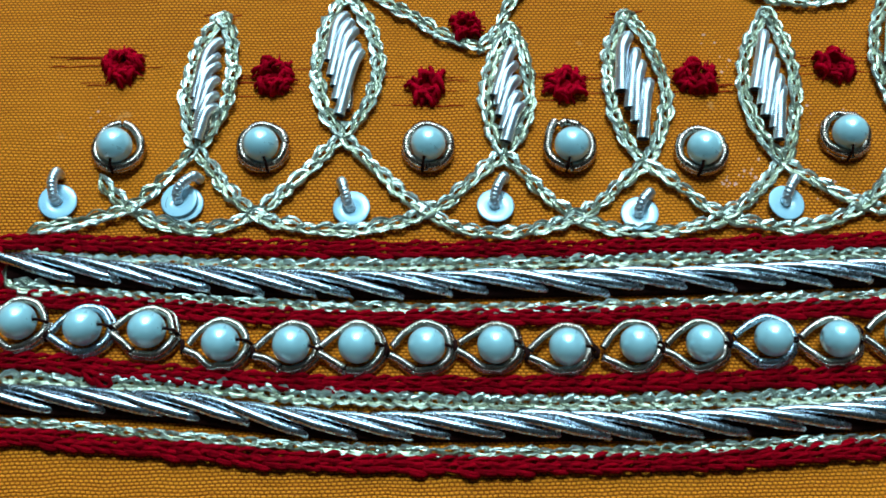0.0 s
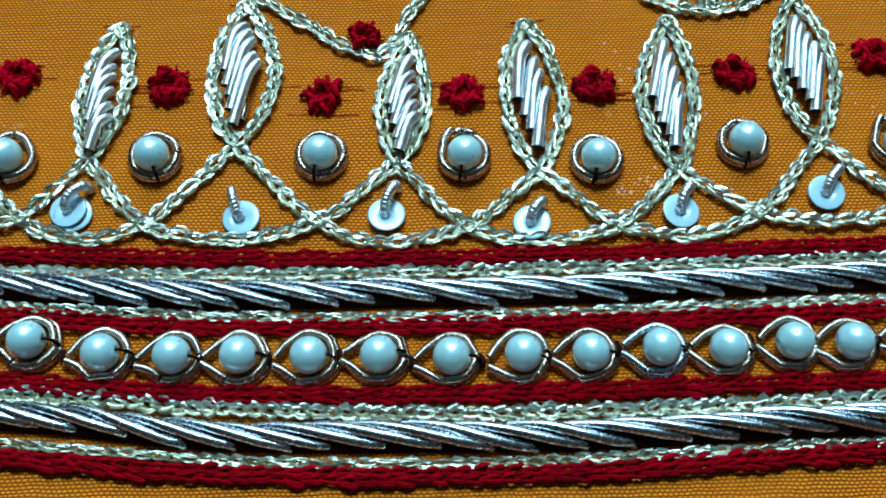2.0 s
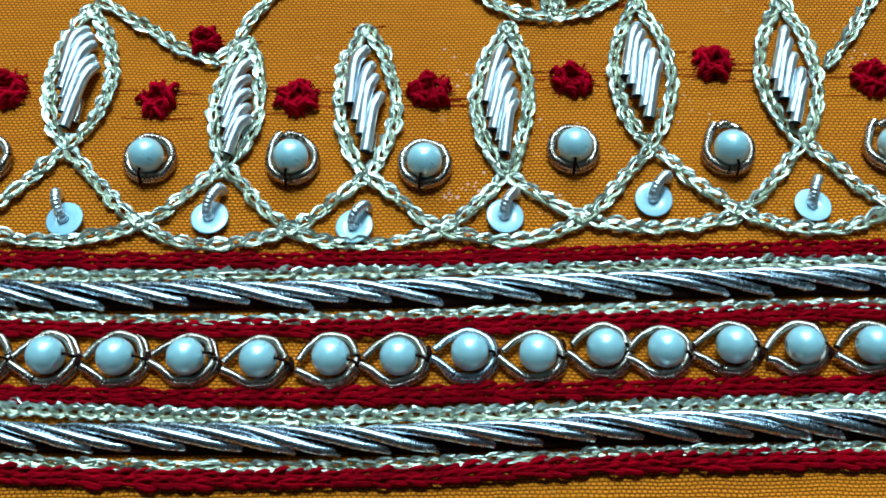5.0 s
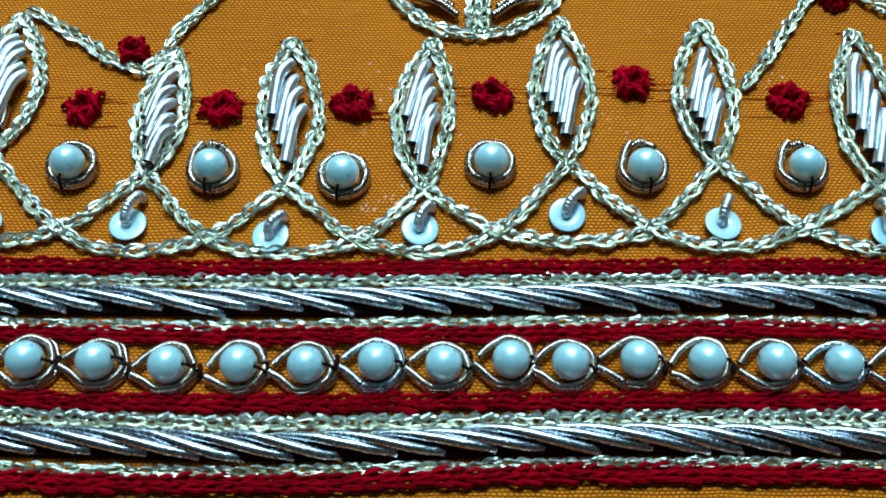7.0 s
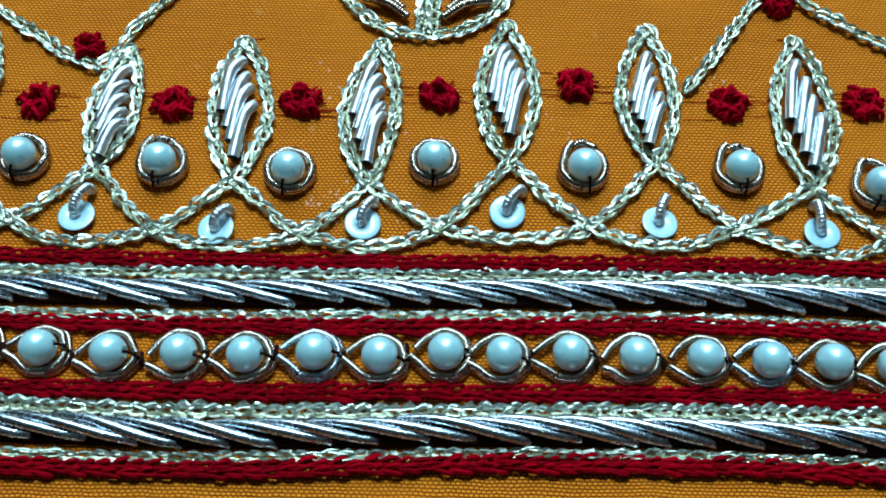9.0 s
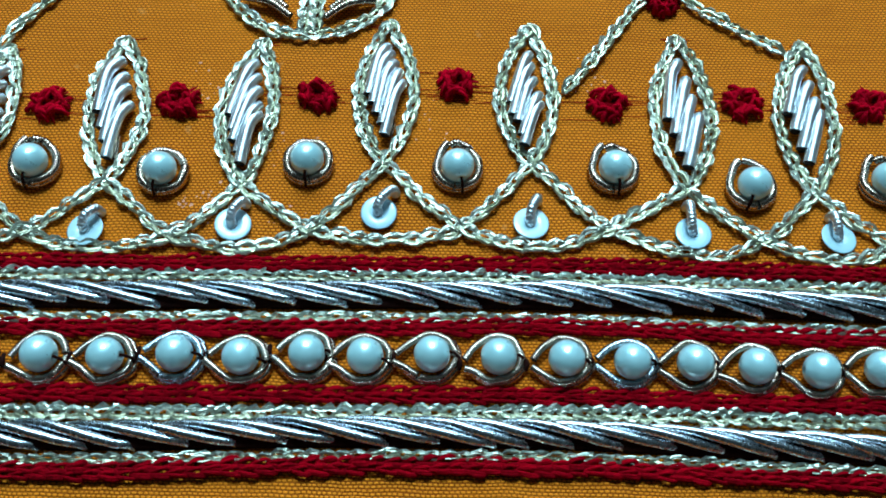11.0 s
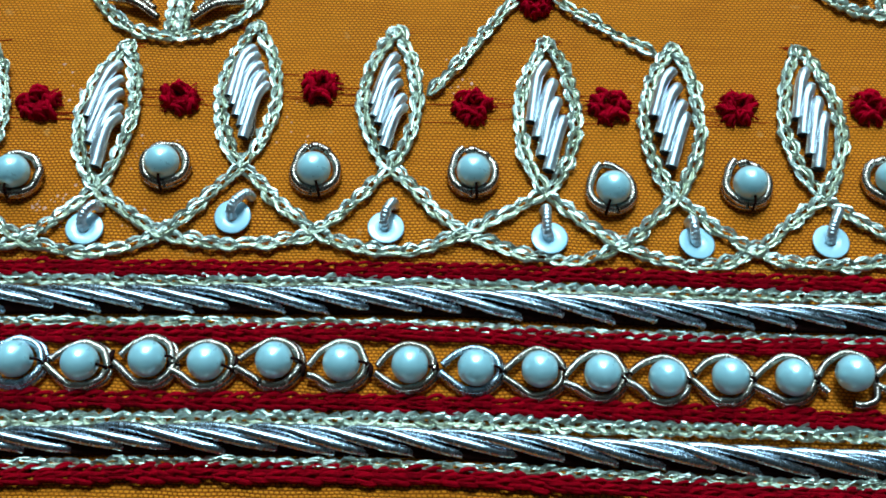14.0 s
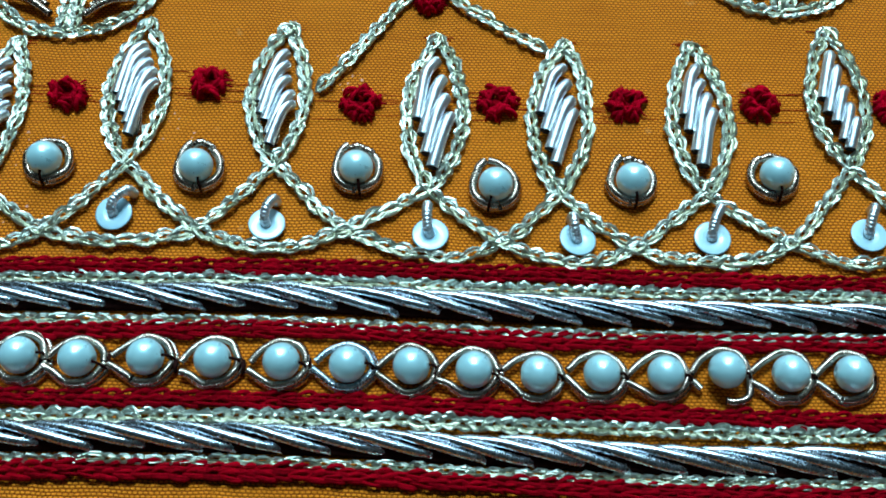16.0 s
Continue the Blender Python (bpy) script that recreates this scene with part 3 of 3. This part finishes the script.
# ---- red knotted flowers ----
def petal_mesh(seed):
    """A knot of short thread stitches crossing one another, out from the flower's middle."""
    rng = random.Random(seed)
    bm = bmesh.new()
    for s in range(6):
        a, half = radians(rng.choice((90, 90, 35, -35)) + rng.uniform(-28, 28)), rng.uniform(0.040, 0.068)
        mid = Vector((0.095 + rng.uniform(-0.04, 0.032), rng.uniform(-0.025, 0.025), 0.035 + 0.008 * s + rng.uniform(0, 0.012)))
        way = Vector((math.cos(a), math.sin(a), 0)) * half
        low = Vector((0, 0, mid.z - 0.004))
        pts = [mid - way * 1.15 - low, mid - way * 0.75 - low * 0.2, mid + Vector((0, 0, 0.008)), mid + way * 0.75 - low * 0.2, mid + way * 1.15 - low]
        tube(bm, smoothed(pts, 0.02), 0.0205 * rng.uniform(0.8, 1.2), 6)
    return mesh("petal", bm, CRIMSON)


PETALS = [petal_mesh(70 + k) for k in range(10)]


def flower(x, y, size, name="red_flower", label="small knotted crimson thread flower on orange cloth"):
    ob = thing(name, label, "embroidery", "red flowers", x, y, 0.0, rng.uniform(0, 70))
    # added pad whose darker red gives the shaded hole between the petals
    bm = bmesh.new()
    bmesh.ops.create_uvsphere(bm, u_segments=14, v_segments=8, radius=0.075)
    for v in bm.verts:
        v.co = Vector((v.co.x * rng.uniform(0.85, 1.1), v.co.y * rng.uniform(0.85, 1.1), v.co.z * 0.35 + 0.006))
    part("pad", bm, RED, ob, "pad filling the flower's middle, dark red for the shade of its hole")
    n = 7
    for k in range(n):
        a = 360 * k / n + rng.uniform(-14, 14)
        put("petal", rng.choice(PETALS), ob, 0.02 * math.cos(radians(a)), 0.02 * math.sin(radians(a)), rng.uniform(0, 0.012), a, (size * rng.uniform(0.9, 1.2), size * rng.uniform(0.9, 1.2), rng.uniform(0.9, 1.3)))
    bm = bmesh.new()
    for k in range(16):
        a, far = rng.uniform(0, 6.28), size * rng.uniform(0.17, 0.235)
        mid = Vector((0.1 * math.cos(a), 0.1 * math.sin(a), 0.05))
        end = Vector((far * math.cos(a + 0.2), far * math.sin(a + 0.2), 0.008))
        tube(bm, [mid, (mid + end) / 2 + Vector((0, 0, 0.01)), end], 0.009, 5)
    part("loose_thread", bm, CRIMSON, ob)


for x, y in [(-2.05, 1.55), (-0.64, 1.43), (0.77, 1.30), (2.07, 1.30), (3.28, 1.37), (4.59, 1.47), (5.92, 1.64), (7.39, 1.45), (8.68, 1.50), (9.91, 1.52), (11.17, 1.56), (12.45, 1.57)]:
    flower(x, y, 0.98)
flower(1.15, 1.93, 0.85)
flower(8.0, 2.68, 0.85)

# ---- stitched lines and round motifs at the upper edge ----
def stitched_line(points, seed):
    ob = thing("stitched_line", "pale gold chain-stitch line running up the orange cloth", "embroidery", "stitched lines")
    chain(ob, points, ZARI_LINKS, 0.15, 0.95, 0.0, seed)


stitched_line([(1.28, 1.68), (0.95, 1.82), (0.55, 2.10), (0.10, 2.40)], 60)
stitched_line([(1.28, 1.68), (1.42, 1.85), (1.58, 2.20), (1.86, 2.55), (2.15, 2.95)], 61)
stitched_line([(6.98, 1.60), (7.20, 1.88), (7.50, 2.32), (7.76, 2.70), (7.95, 3.0)], 62)
stitched_line([(9.14, 2.115), (8.70, 2.38), (8.24, 2.70), (8.0, 3.0)], 63)


def round_motif(cx, cy, seed):
    ob = thing("round_motif", "round motif of gold chain stitch with bronze coils inside", "embroidery", "round motifs")
    r = 0.92
    chain(ob, [(cx + r * math.cos(radians(a)), cy + r * math.sin(radians(a))) for a in np.linspace(175, 269, 9)], ZARI_LINKS, 0.135, 1.05, 0.0, seed)
    chain(ob, [(cx + r * math.cos(radians(a)), cy + r * math.sin(radians(a))) for a in np.linspace(365, 271, 9)], ZARI_LINKS, 0.135, 1.05, 0.0, seed + 1)
    for k, dx in enumerate((-0.035, 0.095)):
        chain(ob, [(cx + dx, cy - 0.86), (cx + dx * 0.8, cy - 0.5), (cx + dx * 0.6, cy - 0.1)], ZARI_LINKS, 0.12, 1.1, 0.004 * k, seed + 2 + k)
    for sgn in (-1, 1):
        for k in range(4):
            pts = [(cx + sgn * (0.17 + 0.05 * k), cy - 0.70 + 0.10 * k, 0.05), (cx + sgn * (0.40 + 0.03 * k), cy - 0.56 + 0.11 * k, 0.10), (cx + sgn * (0.66 - 0.02 * k), cy - 0.48 + 0.15 * k, 0.06)]
            bm = bmesh.new()
            ridged(bm, pts, 0.043, 0.031, 9)
            put("coil", mesh("coil", bm, BRONZE, HOLLOW_SHADE), ob)


round_motif(4.43, 3.08, 80)
round_motif(11.52, 3.55, 90)

# ---- pulled threads in the cloth between the flowers ----
pulled = thing("pulled_threads", "fine dark red thread ends lying in the cloth", "thread", kind="stuff")
bm = bmesh.new()
for x, y in [(-2.05, 1.55), (-0.64, 1.43), (0.77, 1.30), (2.07, 1.30), (3.28, 1.37), (4.59, 1.47), (5.92, 1.64), (7.39, 1.45), (8.68, 1.50), (9.91, 1.52), (11.17, 1.56)]:
    for k in range(11):
        y0, x0, n = y + rng.uniform(-0.2, 0.16), x + rng.uniform(-0.25, 0.15), rng.uniform(0.15, 0.6)
        s = rng.choice((-1, 1))
        tube(bm, [Vector((x0 + s * n * j / 5, y0 + rng.uniform(-0.006, 0.006), cloth_height(x0, y0) + 0.002)) for j in range(6)], 0.005, 4)
for x, y in [(-1.15, 2.08), (0.03, 2.31), (1.57, 1.92), (2.67, 2.065), (4.03, 2.075), (5.245, 2.325), (6.63, 2.31), (8.09, 2.22), (9.335, 2.215), (10.57, 2.22), (11.92, 2.43)]:
    for k in range(5):
        y0, n = y + rng.uniform(-0.02, 0.04), rng.uniform(0.07, 0.19)
        s = rng.choice((-1, 1))
        tube(bm, [Vector((x + s * n * j / 4, y0 + 0.004 * j * rng.uniform(-0.5, 1), cloth_height(x, y0) + 0.006 - 0.001 * j)) for j in range(5)], 0.006, 4)
part("thread", bm, PULLED, pulled)

# ---- chalk left on the cloth from drawing the pattern ----
chalk = thing("chalk_flecks", "faint pale lilac chalk flecks left on the orange cloth", "chalk", kind="stuff")
bm = bmesh.new()
for x, y, n in [(3.55, 0.25, 30), (3.70, 0.05, 14), (3.50, 1.65, 16), (7.2, 1.75, 16), (4.45, 0.1, 8), (-2.2, 1.0, 8), (4.3, 0.9, 12), (5.65, 1.2, 10)]:
    for k in range(n):
        px, py, w = x + rng.gauss(0, 0.13), y + rng.gauss(0, 0.13), rng.uniform(0.005, 0.02)
        h = cloth_height(px, py) + 0.001
        ring = [bm.verts.new((px + w * rng.uniform(0.5, 1.2) * math.cos(a), py + w * rng.uniform(0.5, 1.2) * math.sin(a), h)) for a in (0, 1.05, 2.1, 3.14, 4.2, 5.24)]
        top = bm.verts.new((px, py, h + 0.003))
        for a, b in zip(ring, ring[1:] + ring[:1]):
            bm.faces.new((a, b, top))
part("fleck", bm, CHALK, chalk)
